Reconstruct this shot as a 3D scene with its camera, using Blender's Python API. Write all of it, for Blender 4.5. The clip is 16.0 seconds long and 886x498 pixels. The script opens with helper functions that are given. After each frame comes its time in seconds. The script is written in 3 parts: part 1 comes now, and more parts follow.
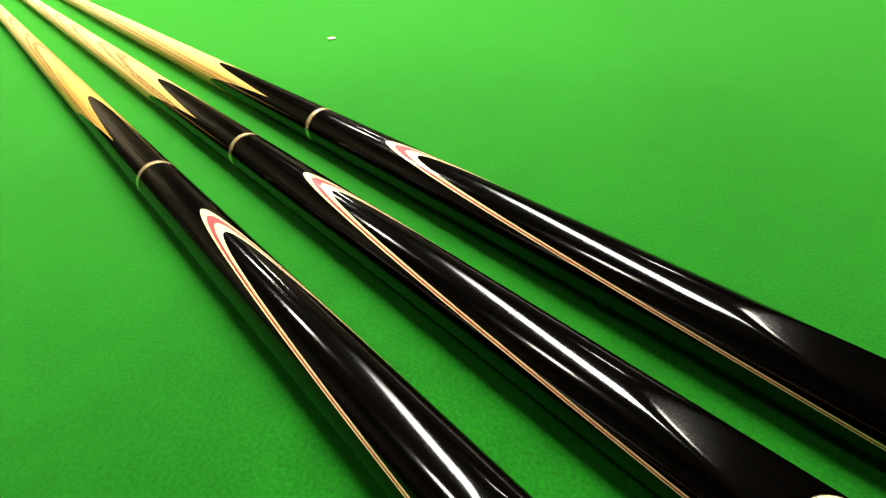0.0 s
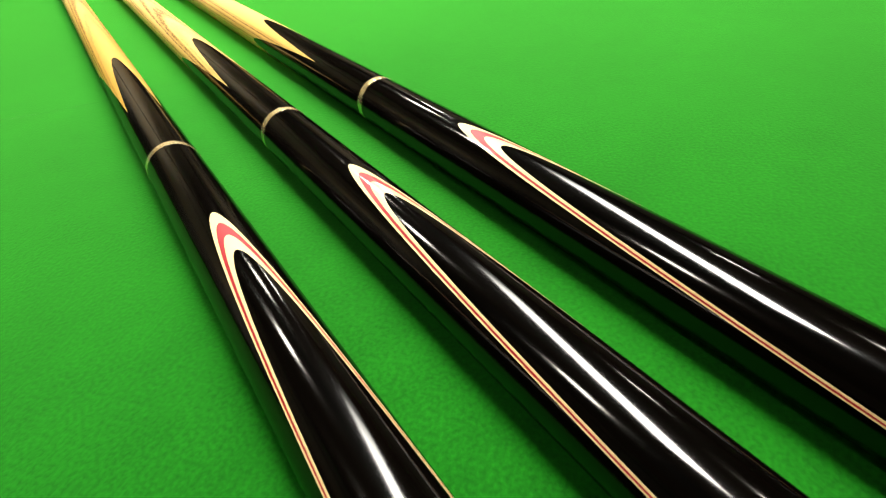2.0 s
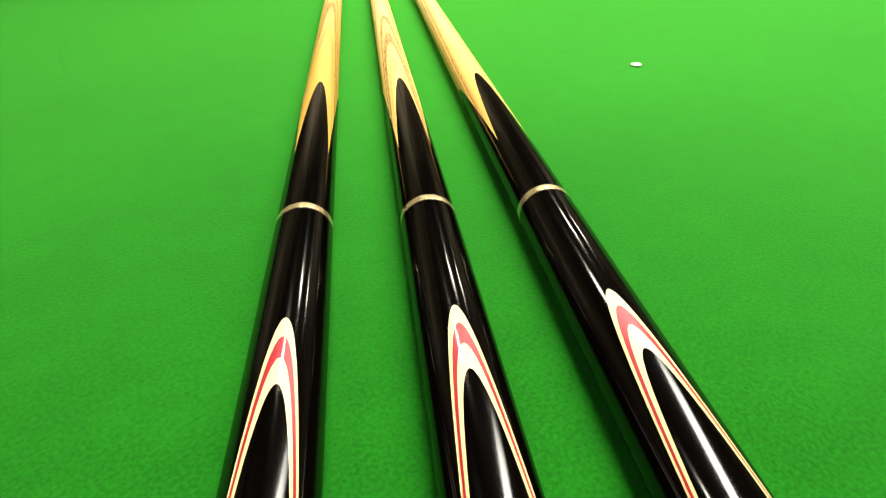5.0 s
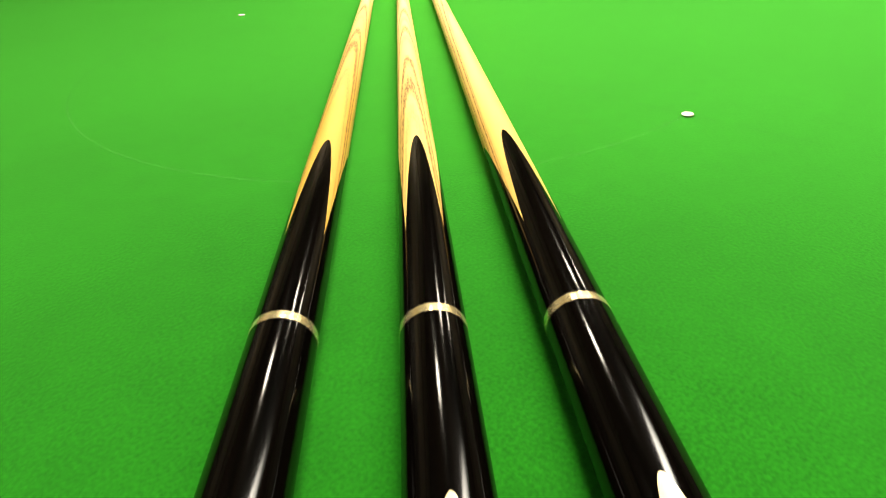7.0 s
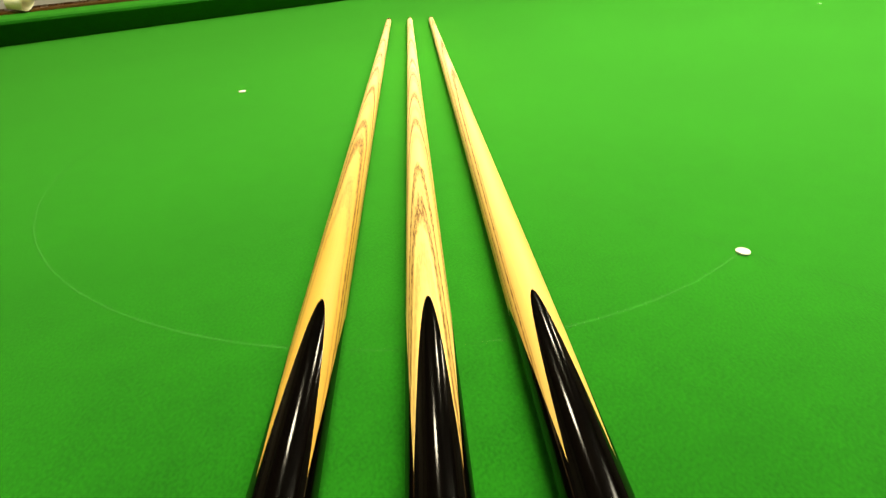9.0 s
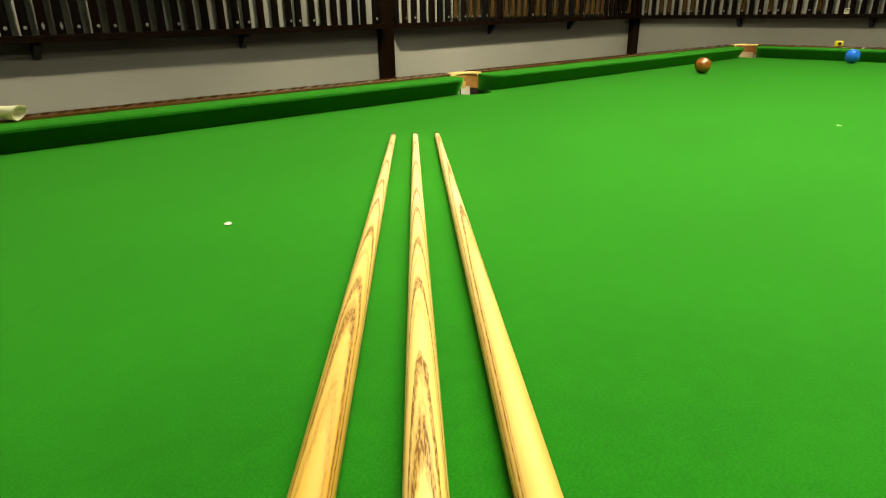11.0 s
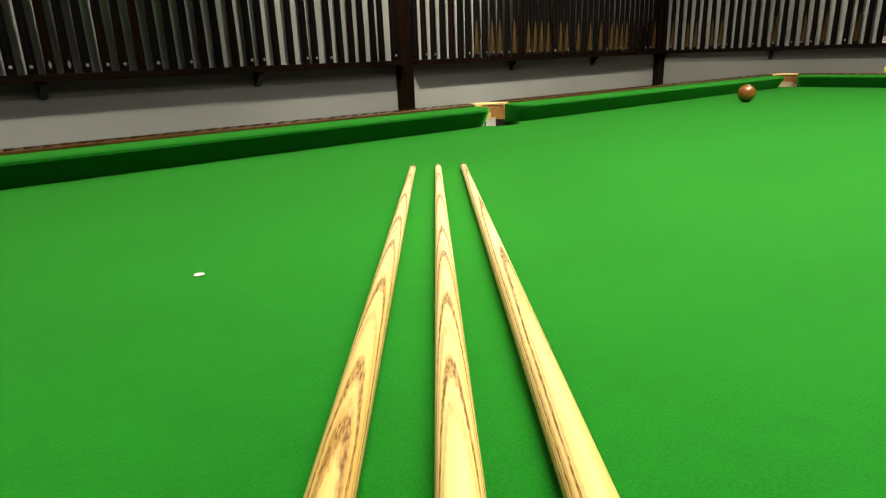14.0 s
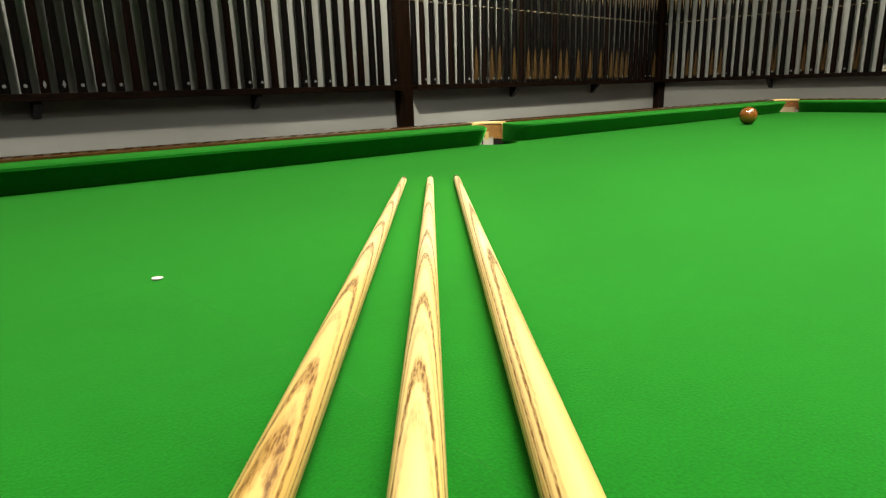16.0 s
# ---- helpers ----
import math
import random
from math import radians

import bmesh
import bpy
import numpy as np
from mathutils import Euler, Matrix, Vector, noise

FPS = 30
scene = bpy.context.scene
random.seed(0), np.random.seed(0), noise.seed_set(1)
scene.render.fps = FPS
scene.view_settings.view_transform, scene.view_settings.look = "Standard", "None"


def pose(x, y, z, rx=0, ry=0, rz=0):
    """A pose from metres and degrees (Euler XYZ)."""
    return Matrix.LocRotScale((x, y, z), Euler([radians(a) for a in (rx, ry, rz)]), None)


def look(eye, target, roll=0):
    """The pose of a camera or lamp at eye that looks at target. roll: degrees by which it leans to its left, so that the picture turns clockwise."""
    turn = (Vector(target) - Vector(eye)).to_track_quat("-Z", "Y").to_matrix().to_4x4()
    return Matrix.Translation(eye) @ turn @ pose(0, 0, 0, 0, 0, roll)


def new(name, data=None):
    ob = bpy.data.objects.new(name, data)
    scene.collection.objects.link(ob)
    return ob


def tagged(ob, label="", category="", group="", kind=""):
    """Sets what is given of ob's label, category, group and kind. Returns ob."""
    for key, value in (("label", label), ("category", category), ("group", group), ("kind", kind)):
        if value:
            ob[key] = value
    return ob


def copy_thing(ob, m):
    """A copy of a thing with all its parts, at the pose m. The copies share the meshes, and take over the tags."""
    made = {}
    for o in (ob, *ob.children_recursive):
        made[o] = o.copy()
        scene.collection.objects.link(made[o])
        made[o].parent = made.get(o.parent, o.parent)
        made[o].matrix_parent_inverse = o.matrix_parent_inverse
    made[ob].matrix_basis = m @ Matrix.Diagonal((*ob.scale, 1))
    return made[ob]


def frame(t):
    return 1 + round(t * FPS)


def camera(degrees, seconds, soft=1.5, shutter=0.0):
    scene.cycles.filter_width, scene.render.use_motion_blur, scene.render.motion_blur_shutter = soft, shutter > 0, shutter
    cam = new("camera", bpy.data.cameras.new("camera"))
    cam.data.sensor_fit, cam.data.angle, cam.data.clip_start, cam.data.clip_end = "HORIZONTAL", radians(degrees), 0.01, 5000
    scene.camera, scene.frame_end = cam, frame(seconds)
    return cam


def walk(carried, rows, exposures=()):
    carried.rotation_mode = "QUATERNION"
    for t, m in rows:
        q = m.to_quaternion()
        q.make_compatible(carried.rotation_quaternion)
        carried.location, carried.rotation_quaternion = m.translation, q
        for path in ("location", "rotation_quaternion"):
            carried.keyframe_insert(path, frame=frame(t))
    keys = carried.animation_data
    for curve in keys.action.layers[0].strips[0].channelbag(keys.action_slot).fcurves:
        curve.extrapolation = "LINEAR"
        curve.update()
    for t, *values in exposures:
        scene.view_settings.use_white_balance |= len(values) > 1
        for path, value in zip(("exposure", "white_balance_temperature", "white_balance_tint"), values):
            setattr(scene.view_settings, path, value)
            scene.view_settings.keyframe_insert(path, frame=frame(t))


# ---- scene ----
# the cloth lies at z = 0, the table's centre is the origin, x runs along the table, y towards the long rack wall
cam = camera(71.38, 16.0, soft=1.2, shutter=0.4)
PATH = [
    (0, (-1.6550, -0.5146, 0.1659), (-0.8434, -0.3460, -0.3934), -4.76),
    (0.5, (-1.6355, -0.5033, 0.1652), (-0.8353, -0.3013, -0.3994), -6.54),
    (1, (-1.6151, -0.4956, 0.1530), (-0.8279, -0.2638, -0.4184), -7.11),
    (1.5, (-1.5973, -0.4920, 0.1445), (-0.8246, -0.2533, -0.4438), -7.28),
    (2, (-1.5788, -0.4893, 0.1386), (-0.8181, -0.2289, -0.4560), -6.60),
    (2.5, (-1.5564, -0.4865, 0.1357), (-0.8158, -0.1705, -0.4573), -6.92),
    (3, (-1.5377, -0.4858, 0.1337), (-0.8255, -0.1133, -0.4612), -5.29),
    (3.5, (-1.5243, -0.4889, 0.1424), (-0.8364, -0.0721, -0.4518), -2.61),
    (4, (-1.5185, -0.4901, 0.1536), (-0.8583, -0.0227, -0.4345), -0.52),
    (6.5, (-1.4685, -0.4754, 0.1490), (-0.8746, 0.1290, -0.3821), -3.74),
    (7, (-1.4525, -0.4576, 0.1544), (-0.8576, 0.1447, -0.3779), -2.71),
    (7.5, (-1.4387, -0.4426, 0.1584), (-0.8416, 0.1636, -0.3670), -2.66),
    (8, (-1.4239, -0.4279, 0.1636), (-0.8213, 0.1842, -0.3484), -2.27),
    (8.5, (-1.4092, -0.4161, 0.1742), (-0.8078, 0.2025, -0.3314), -2.34),
    (9, (-1.3929, -0.3942, 0.1834), (-0.7830, 0.2335, -0.3004), -2.07),
    (9.5, (-1.3766, -0.3760, 0.1994), (-0.7635, 0.2726, -0.2515), -2.03),
    (10, (-1.3577, -0.3575, 0.2109), (-0.7256, 0.2933, -0.2096), -1.20),
    (12.5, (-1.2680, -0.2524, 0.2025), (-0.6132, 0.4381, -0.1051), -1.26),
    (13, (-1.2511, -0.2332, 0.1926), (-0.6006, 0.4563, -0.1258), -1.27),
    (13.5, (-1.2382, -0.2198, 0.1777), (-0.5969, 0.4772, -0.1432), -1.29),
    (14, (-1.2234, -0.2005, 0.1660), (-0.5797, 0.5045, -0.1317), -2.03),
    (14.5, (-1.2104, -0.1899, 0.1559), (-0.5597, 0.5199, -0.1137), -2.58),
    (15, (-1.2046, -0.1813, 0.1440), (-0.5509, 0.5310, -0.1116), -2.09),
    (15.5, (-1.1981, -0.1774, 0.1347), (-0.5342, 0.5318, -0.1023), -2.04),
    (16, (-1.1880, -0.1818, 0.1322), (-0.5360, 0.5337, -0.1188), -1.75),
]
EXPOSURES = [
    (0.0, 0.76, 6500, 10),
    (1.2, 0.74, 6500, 10),
    (2.0, 0.67, 6500, 10),
    (3.0, 0.60, 6500, 10),
    (4.0, 0.57, 6500, 10),
    (6.5, 0.57, 7000, 10),
    (8.0, 0.53, 7200, 10),
    (10.0, -0.06, 8100, -5),
    (12.5, -0.17, 6700, 10),
    (16.0, -0.15, 6200, 10),
]
walk(cam, [(t, look(eye, target, roll)) for t, eye, target, roll in PATH], EXPOSURES)

# ---- room sizes ----
FLOOR, CEIL = -0.86, 1.78
WALL_N, WALL_E, WALL_S, WALL_W = 2.17, 3.15, -2.9, -4.0

# ---- light: fluorescent ceiling fittings over the table ----
LAMPS = [(0.15, -0.10, 2.7, 80.0)]  # long luminaire over the table's middle: x, y, length, power
SPOTS = [  # x, y, beam power, aim, beam angle; the row by the rack is turned to the wall, the row behind only glows
    (-1.52, 0.99, 120.0, (0.60, 1.18, -1.55), 40), (-0.16, 1.06, 140.0, (1.25, 1.11, -1.55), 74),
    (1.05, 1.03, 90.0, (2.10, 0.15, -2.2), 58), (2.60, 0.90, 30.0, (0.55, 0.6, -2.0), 58),
    (-1.70, -1.15, 0.0, None, 0), (-0.25, -1.15, 0.0, None, 0), (1.22, -1.15, 0.0, None, 0)]
ADDED_BEAMS = [(-0.16, 1.06, 170.0, (1.41, 1.11, -1.3), 42), (1.05, 1.03, 90.0, (0.66, 1.13, -1.45), 48)]  # extra beams added at two spots to brighten the second rack bay
world = bpy.data.worlds.new("room_ambient")
scene.world = world
world.use_nodes = True
world.node_tree.nodes["Background"].inputs[0].default_value = (0.9, 0.95, 1.0, 1)
world.node_tree.nodes["Background"].inputs[1].default_value = 0.004


# ---- materials ----
def material(name, color=(0.5, 0.5, 0.5), rough=0.5, metal=0.0, coat=0.0, coat_rough=0.05):
    m = bpy.data.materials.new(name)
    m.use_nodes = True
    b = m.node_tree.nodes["Principled BSDF"]
    b.inputs["Base Color"].default_value = (*color, 1)
    b.inputs["Roughness"].default_value = rough
    b.inputs["Metallic"].default_value = metal
    b.inputs["Coat Weight"].default_value = coat
    b.inputs["Coat Roughness"].default_value = coat_rough
    return m


def node(m, kind, **settings):
    n = m.node_tree.nodes.new(kind)
    for key, value in settings.items():
        n.inputs[key].default_value = value
    return n


def link(m, a, b):
    m.node_tree.links.new(a, b)


def shader(m):
    return m.node_tree.nodes["Principled BSDF"]


def ramp(m, stops, source):
    r = m.node_tree.nodes.new("ShaderNodeValToRGB")
    els = r.color_ramp.elements
    while len(els) < len(stops):
        els.new(0.5)
    for e, (p, c) in zip(els, sorted(stops)):
        e.position = p
        e.color = (*c, 1) if not isinstance(c, float) else (c, c, c, 1)
    link(m, source, r.inputs[0])
    return r


def calc(m, op, a, b=0.0, c=0.0):
    n = m.node_tree.nodes.new("ShaderNodeMath")
    n.operation = op
    for k, v in enumerate((a, b, c)):
        if isinstance(v, (int, float)):
            n.inputs[k].default_value = v
        else:
            link(m, v, n.inputs[k])
    return n.outputs[0]


def spread(m, scale, stretch=(1, 1, 1), detail=3.0, coords="Object"):
    tc = m.node_tree.nodes.new("ShaderNodeTexCoord")
    mp = m.node_tree.nodes.new("ShaderNodeMapping")
    mp.inputs["Scale"].default_value = stretch
    n = node(m, "ShaderNodeTexNoise", Scale=scale, Detail=detail)
    link(m, tc.outputs[coords], mp.inputs[0])
    link(m, mp.outputs[0], n.inputs["Vector"])
    return n.outputs["Fac"]


def mixed(m, a, b, fac):
    n = m.node_tree.nodes.new("ShaderNodeMix")
    n.data_type = "RGBA"
    for k, v in ((6, a), (7, b)):
        if isinstance(v, tuple):
            n.inputs[k].default_value = (*v, 1)
        else:
            link(m, v, n.inputs[k])
    if isinstance(fac, float):
        n.inputs[0].default_value = fac
    else:
        link(m, fac, n.inputs[0])
    return n.outputs[2]


def relief(m, height, strength, distance=0.001):
    n = m.node_tree.nodes.new("ShaderNodeBump")
    n.inputs["Strength"].default_value = strength
    n.inputs["Distance"].default_value = distance
    link(m, height, n.inputs["Height"])
    link(m, n.outputs[0], shader(m).inputs["Normal"])


def baize(name, a, b):
    m = material(name, a, 0.95)
    fine = spread(m, 650, (1, 1, 1), 3)
    wide = spread(m, 5, (1, 1, 1), 4)
    mid = spread(m, 60, (1, 1, 1), 3)
    f = calc(m, "ADD", calc(m, "MULTIPLY", fine, 0.60), calc(m, "ADD", calc(m, "MULTIPLY", wide, 0.2), calc(m, "MULTIPLY", mid, 0.2)))
    r = ramp(m, [(0.36, a), (0.64, b)], f)
    brushed = ramp(m, [(0.50, 0.0), (0.68, 0.42)], spread(m, 2.6, (1, 2.2, 1), 5)).outputs[0]  # nap laid the other way
    link(m, mixed(m, r.outputs[0], a, brushed), shader(m).inputs["Base Color"])
    shader(m).inputs["Specular IOR Level"].default_value = 0.1
    shader(m).inputs["Sheen Weight"].default_value = 1.0
    shader(m).inputs["Sheen Roughness"].default_value = 0.45
    shader(m).inputs["Sheen Tint"].default_value = (0.17, 1.0, 0.11, 1)
    relief(m, fine, 0.2, 0.0006)
    return m


def dark_wood(name, a, b, rough=0.3, along=(1, 12, 12), coat=0.4):
    m = material(name, a, rough, coat=coat, coat_rough=0.12)
    n = spread(m, 14, along, 5)
    r = ramp(m, [(0.3, a), (0.7, b)], n)
    link(m, r.outputs[0], shader(m).inputs["Base Color"])
    relief(m, n, 0.15, 0.0005)
    return m


CLOTH = baize("green_baize", (0.0019, 0.064, 0.0017), (0.0060, 0.127, 0.0044))
EBONY = material("polished_ebony", (0.0028, 0.0022, 0.0018), 0.5, coat=0.60, coat_rough=0.095)
shader(EBONY).inputs["Specular IOR Level"].default_value = 0.0
shader(EBONY).inputs["Coat IOR"].default_value = 1.46
_n = spread(EBONY, 60, (0.06, 6, 6), 4)
_r = ramp(EBONY, [(0.35, (0.0005, 0.0004, 0.0003)), (0.8, (0.0018, 0.0011, 0.0007))], _n)
link(EBONY, _r.outputs[0], shader(EBONY).inputs["Base Color"])
MAPLE = material("cream_maple_veneer", (0.70, 0.53, 0.26), 0.4, coat=0.6, coat_rough=0.06)
RED = material("red_dyed_veneer", (0.29, 0.0025, 0.010), 0.4, coat=0.3, coat_rough=0.06)
BRASS = material("polished_brass", (0.84, 0.68, 0.36), 0.26, metal=0.9)
_r = ramp(BRASS, [(0.3, (0.73, 0.55, 0.24)), (0.7, (0.91, 0.77, 0.45))], spread(BRASS, 300, (1, 1, 1), 3))
link(BRASS, _r.outputs[0], shader(BRASS).inputs["Base Color"])
LEATHER_TIP = material("leather_tip", (0.30, 0.18, 0.09), 0.9)
RUBBER = material("black_rubber", (0.01, 0.01, 0.01), 0.7)
BADGE = material("cream_badge", (0.72, 0.62, 0.42), 0.35, coat=0.6)
_r = ramp(BADGE, [(0.4, (0.74, 0.66, 0.46)), (0.62, (0.50, 0.36, 0.18))], spread(BADGE, 420, (1, 1, 1), 3))
link(BADGE, _r.outputs[0], shader(BADGE).inputs["Base Color"])
MAHOGANY = dark_wood("polished_mahogany_rail", (0.040, 0.016, 0.004), (0.105, 0.045, 0.010), 0.25, (0.6, 9, 9), 1.0)
shader(MAHOGANY).inputs["Coat Roughness"].default_value = 0.035
shader(MAHOGANY).inputs["Specular IOR Level"].default_value = 0.2
shader(MAHOGANY).inputs["Coat Roughness"].default_value = 0.04
SHELF_WOOD = dark_wood("dark_stained_rack_wood", (0.004, 0.0018, 0.0007), (0.012, 0.005, 0.0018), 0.5, coat=0.0)
POST_WOOD = dark_wood("dark_stained_post_wood", (0.005, 0.0021, 0.0007), (0.014, 0.0058, 0.002), 0.5, (10, 10, 0.8), 0.0)
for _m in (SHELF_WOOD, POST_WOOD):
    shader(_m).inputs["Specular IOR Level"].default_value = 0.08
POCKET_HIDE = dark_wood("tan_pocket_leather", (0.42, 0.19, 0.05), (0.62, 0.33, 0.10), 0.4, (4, 4, 4), 0.3)
POCKET_RIM = material("pale_pocket_rim", (0.80, 0.56, 0.20), 0.3, coat=0.4)
CORNER_HIDE = dark_wood("rust_pocket_leather", (0.20, 0.075, 0.018), (0.36, 0.15, 0.04), 0.5, (4, 4, 4), 0.2)
LINING = material("beige_pocket_lining", (0.46, 0.36, 0.20), 0.7)
NET = material("white_pocket_cord", (0.75, 0.70, 0.58), 0.8)
CHALK = material("white_spot", (0.62, 0.58, 0.46), 0.8)
CHALK_WORN = material("worn_spot", (0.22, 0.50, 0.16), 0.9)
PAPER = material("cream_paper", (0.86, 0.83, 0.60), 0.75)
_r = ramp(PAPER, [(0.3, (0.80, 0.77, 0.52)), (0.7, (0.90, 0.88, 0.66))], spread(PAPER, 60, (1, 1, 1), 4))
link(PAPER, _r.outputs[0], shader(PAPER).inputs["Base Color"])
BROWN = material("brown_phenolic", (0.22, 0.070, 0.010), 0.12, coat=1.0, coat_rough=0.03)
BLUE = material("blue_phenolic", (0.01, 0.12, 0.55), 0.12, coat=1.0, coat_rough=0.03)
YELLOW = material("yellow_plastic", (0.75, 0.60, 0.02), 0.4)
BLACK_PLASTIC = material("black_plastic", (0.012, 0.012, 0.012), 0.4)
PLASTER = material("grey_painted_plaster", (0.40, 0.385, 0.35), 0.85)
_r = ramp(PLASTER, [(0.3, (0.39, 0.385, 0.33)), (0.7, (0.44, 0.435, 0.375))], spread(PLASTER, 1.6, (1, 1, 1), 5))
link(PLASTER, _r.outputs[0], shader(PLASTER).inputs["Base Color"])
relief(PLASTER, spread(PLASTER, 90, (1, 1, 1), 3), 0.12, 0.002)
CEILING = material("grey_ceiling_paint", (0.022, 0.022, 0.021), 0.9)
# shade put into the unseen walls' colour, so the cues reflect little
PANEL = material("darkened_unseen_wall", (0.08, 0.077, 0.07), 0.9)
CARPET = material("dark_carpet", (0.035, 0.03, 0.03), 0.95)
_r = ramp(CARPET, [(0.3, (0.02, 0.018, 0.02)), (0.7, (0.055, 0.045, 0.045))], spread(CARPET, 240, (1, 1, 1), 3))
link(CARPET, _r.outputs[0], shader(CARPET).inputs["Base Color"])
STEEL = material("white_enamel", (0.8, 0.8, 0.78), 0.4)
DIFFUSER = material("lit_diffuser", (0.9, 0.9, 0.9), 0.5)
shader(DIFFUSER).inputs["Emission Color"].default_value = (1.0, 0.97, 0.90, 1)
shader(DIFFUSER).inputs["Emission Strength"].default_value = 1.5
SPOT_LENS = material("lit_spot_lens", (0.9, 0.9, 0.9), 0.5)
DIM_LENS = material("dimmed_spot_lens", (0.9, 0.9, 0.9), 0.5)
for _m, _e in ((SPOT_LENS, 62.0), (DIM_LENS, 40.0)):
    shader(_m).inputs["Emission Color"].default_value = (1.0, 0.93, 0.80, 1)
    shader(_m).inputs["Emission Strength"].default_value = _e
MARKING = material("worn_chalk_line", (0.12, 0.45, 0.09), 0.95)
_t = node(MARKING, "ShaderNodeBsdfTransparent")
_x = MARKING.node_tree.nodes.new("ShaderNodeMixShader")
_r = ramp(MARKING, [(0.25, 0.0), (0.6, 0.092)], spread(MARKING, 45, (1, 1, 1), 5))
link(MARKING, _r.outputs[0], _x.inputs[0])
link(MARKING, _t.outputs[0], _x.inputs[1])
link(MARKING, shader(MARKING).outputs[0], _x.inputs[2])
link(MARKING, _x.outputs[0], MARKING.node_tree.nodes["Material Output"].inputs[0])


# ---- cue measures (s: metres from the tip towards the butt) ----
CUE_END, RING_S, RING_W = 1.492, 1.120, 0.0041
R_TIP, R_BUTT = 0.0045, 0.01443
FLAT_SLOPE = 0.085
POINT_S, POINT_V = RING_S - 0.1564, RING_S - 0.053


def cue_radius(s):
    return R_TIP + (R_BUTT - R_TIP) * s / 1.47


def ash(name, apexes, pale, dark, lean, amber_cast, slopes):
    """Ash with arrow-shaped growth rings whose points lie at the given distances from the tip."""
    m = material(name, pale, 0.45, coat=0.22, coat_rough=0.2)
    shader(m).inputs["Specular IOR Level"].default_value = 0.3
    tc = m.node_tree.nodes.new("ShaderNodeTexCoord")
    sep = m.node_tree.nodes.new("ShaderNodeSeparateXYZ")
    link(m, tc.outputs["Object"], sep.inputs[0])
    s, y, z = sep.outputs
    rad = calc(m, "MULTIPLY_ADD", s, (R_BUTT - R_TIP) / 1.47, R_TIP)
    h = calc(m, "ADD", calc(m, "MULTIPLY", calc(m, "SUBTRACT", z, rad), math.cos(lean)), calc(m, "MULTIPLY", y, math.sin(lean)))
    rise, turn_at, late = slopes
    climb = lambda a: rise * min(a, turn_at) + late * max(a - turn_at, 0.0)  # noqa: E731
    early = calc(m, "MULTIPLY_ADD", calc(m, "MINIMUM", s, turn_at), rise, h)
    u = calc(m, "MULTIPLY_ADD", calc(m, "MAXIMUM", calc(m, "SUBTRACT", s, turn_at), 0.0), late, early)
    slow = calc(m, "MULTIPLY", calc(m, "SUBTRACT", spread(m, 1.0, (9, 90, 90), 3), 0.5), 0.0009)
    quick = calc(m, "MULTIPLY", calc(m, "SUBTRACT", spread(m, 1.0, (130, 420, 420), 3), 0.5), 0.0005)
    u = calc(m, "ADD", u, calc(m, "ADD", slow, quick))
    u = calc(m, "ADD", u, calc(m, "MULTIPLY", calc(m, "MULTIPLY", y, y), 19.0))  # flat-sawn rings, wide at the point
    low, span = -0.020, 0.055
    where = calc(m, "MULTIPLY_ADD", u, 1 / span, -low / span)
    lines = None
    for shift, weight, before, after in ((0.0, 1.0, 0.0050, 0.0085), (0.019, 0.22, 0.005, 0.007)):
        stops = []
        for a in apexes:
            p = (cue_radius(a) + climb(a) - low) / span + shift * (1 + 0.35 * math.sin(37 * a))
            stops += [(p - before, 0.0), (p, weight), (p + after, 0.0)]
        one = ramp(m, stops[-30:] + [(1.0, 0.0)], where).outputs[0]
        lines = one if lines is None else calc(m, "MAXIMUM", lines, one)
    fibre = spread(m, 1.0, (28, 1500, 1500), 4)
    pores = ramp(m, [(0.42, 1.0), (0.58, 0.12)], spread(m, 1.0, (150, 1300, 1300), 2))
    tone = spread(m, 1.0, (3, 40, 40), 3)
    amber = ramp(m, [(0.45, 0.0), (0.90, 1.0)], s).outputs[0]

    def cast(*f):
        """The pale wood, tinted by f, turning amber towards the butt."""
        c = tuple(a * b for a, b in zip(pale, f))
        return mixed(m, c, tuple(a * b for a, b in zip(c, amber_cast)), amber)

    base = mixed(m, cast(1, 1, 1), cast(0.92, 0.83, 0.60), ramp(m, [(0.35, 0.0), (0.7, 1.0)], tone).outputs[0])
    base = mixed(m, base, cast(0.72, 0.72, 0.72), calc(m, "MULTIPLY", ramp(m, [(0.5, 0.0), (0.75, 1.0)], fibre).outputs[0], 0.35))
    colour = mixed(m, base, dark, calc(m, "MULTIPLY", calc(m, "POWER", calc(m, "MINIMUM", calc(m, "MULTIPLY", lines, 1.8), 1.0), 0.65), calc(m, "MULTIPLY_ADD", pores.outputs[0], 0.5, 0.5)))
    link(m, colour, shader(m).inputs["Base Color"])
    relief(m, fibre, 0.06, 0.0003)
    return m


# ---- building helpers ----
def mesh_object(name, verts, faces, mat, smooth=False, normals=None):
    me = bpy.data.meshes.new(name)
    me.from_pydata(verts, [], faces)
    me.materials.append(mat)
    if smooth:
        me.polygons.foreach_set("use_smooth", [True] * len(me.polygons))
    me.update()
    if normals is not None:
        me.normals_split_custom_set_from_vertices(normals)
    return new(name, me)


def under(ob, parent, label=""):
    ob.parent = parent
    return tagged(ob, label) if label else ob


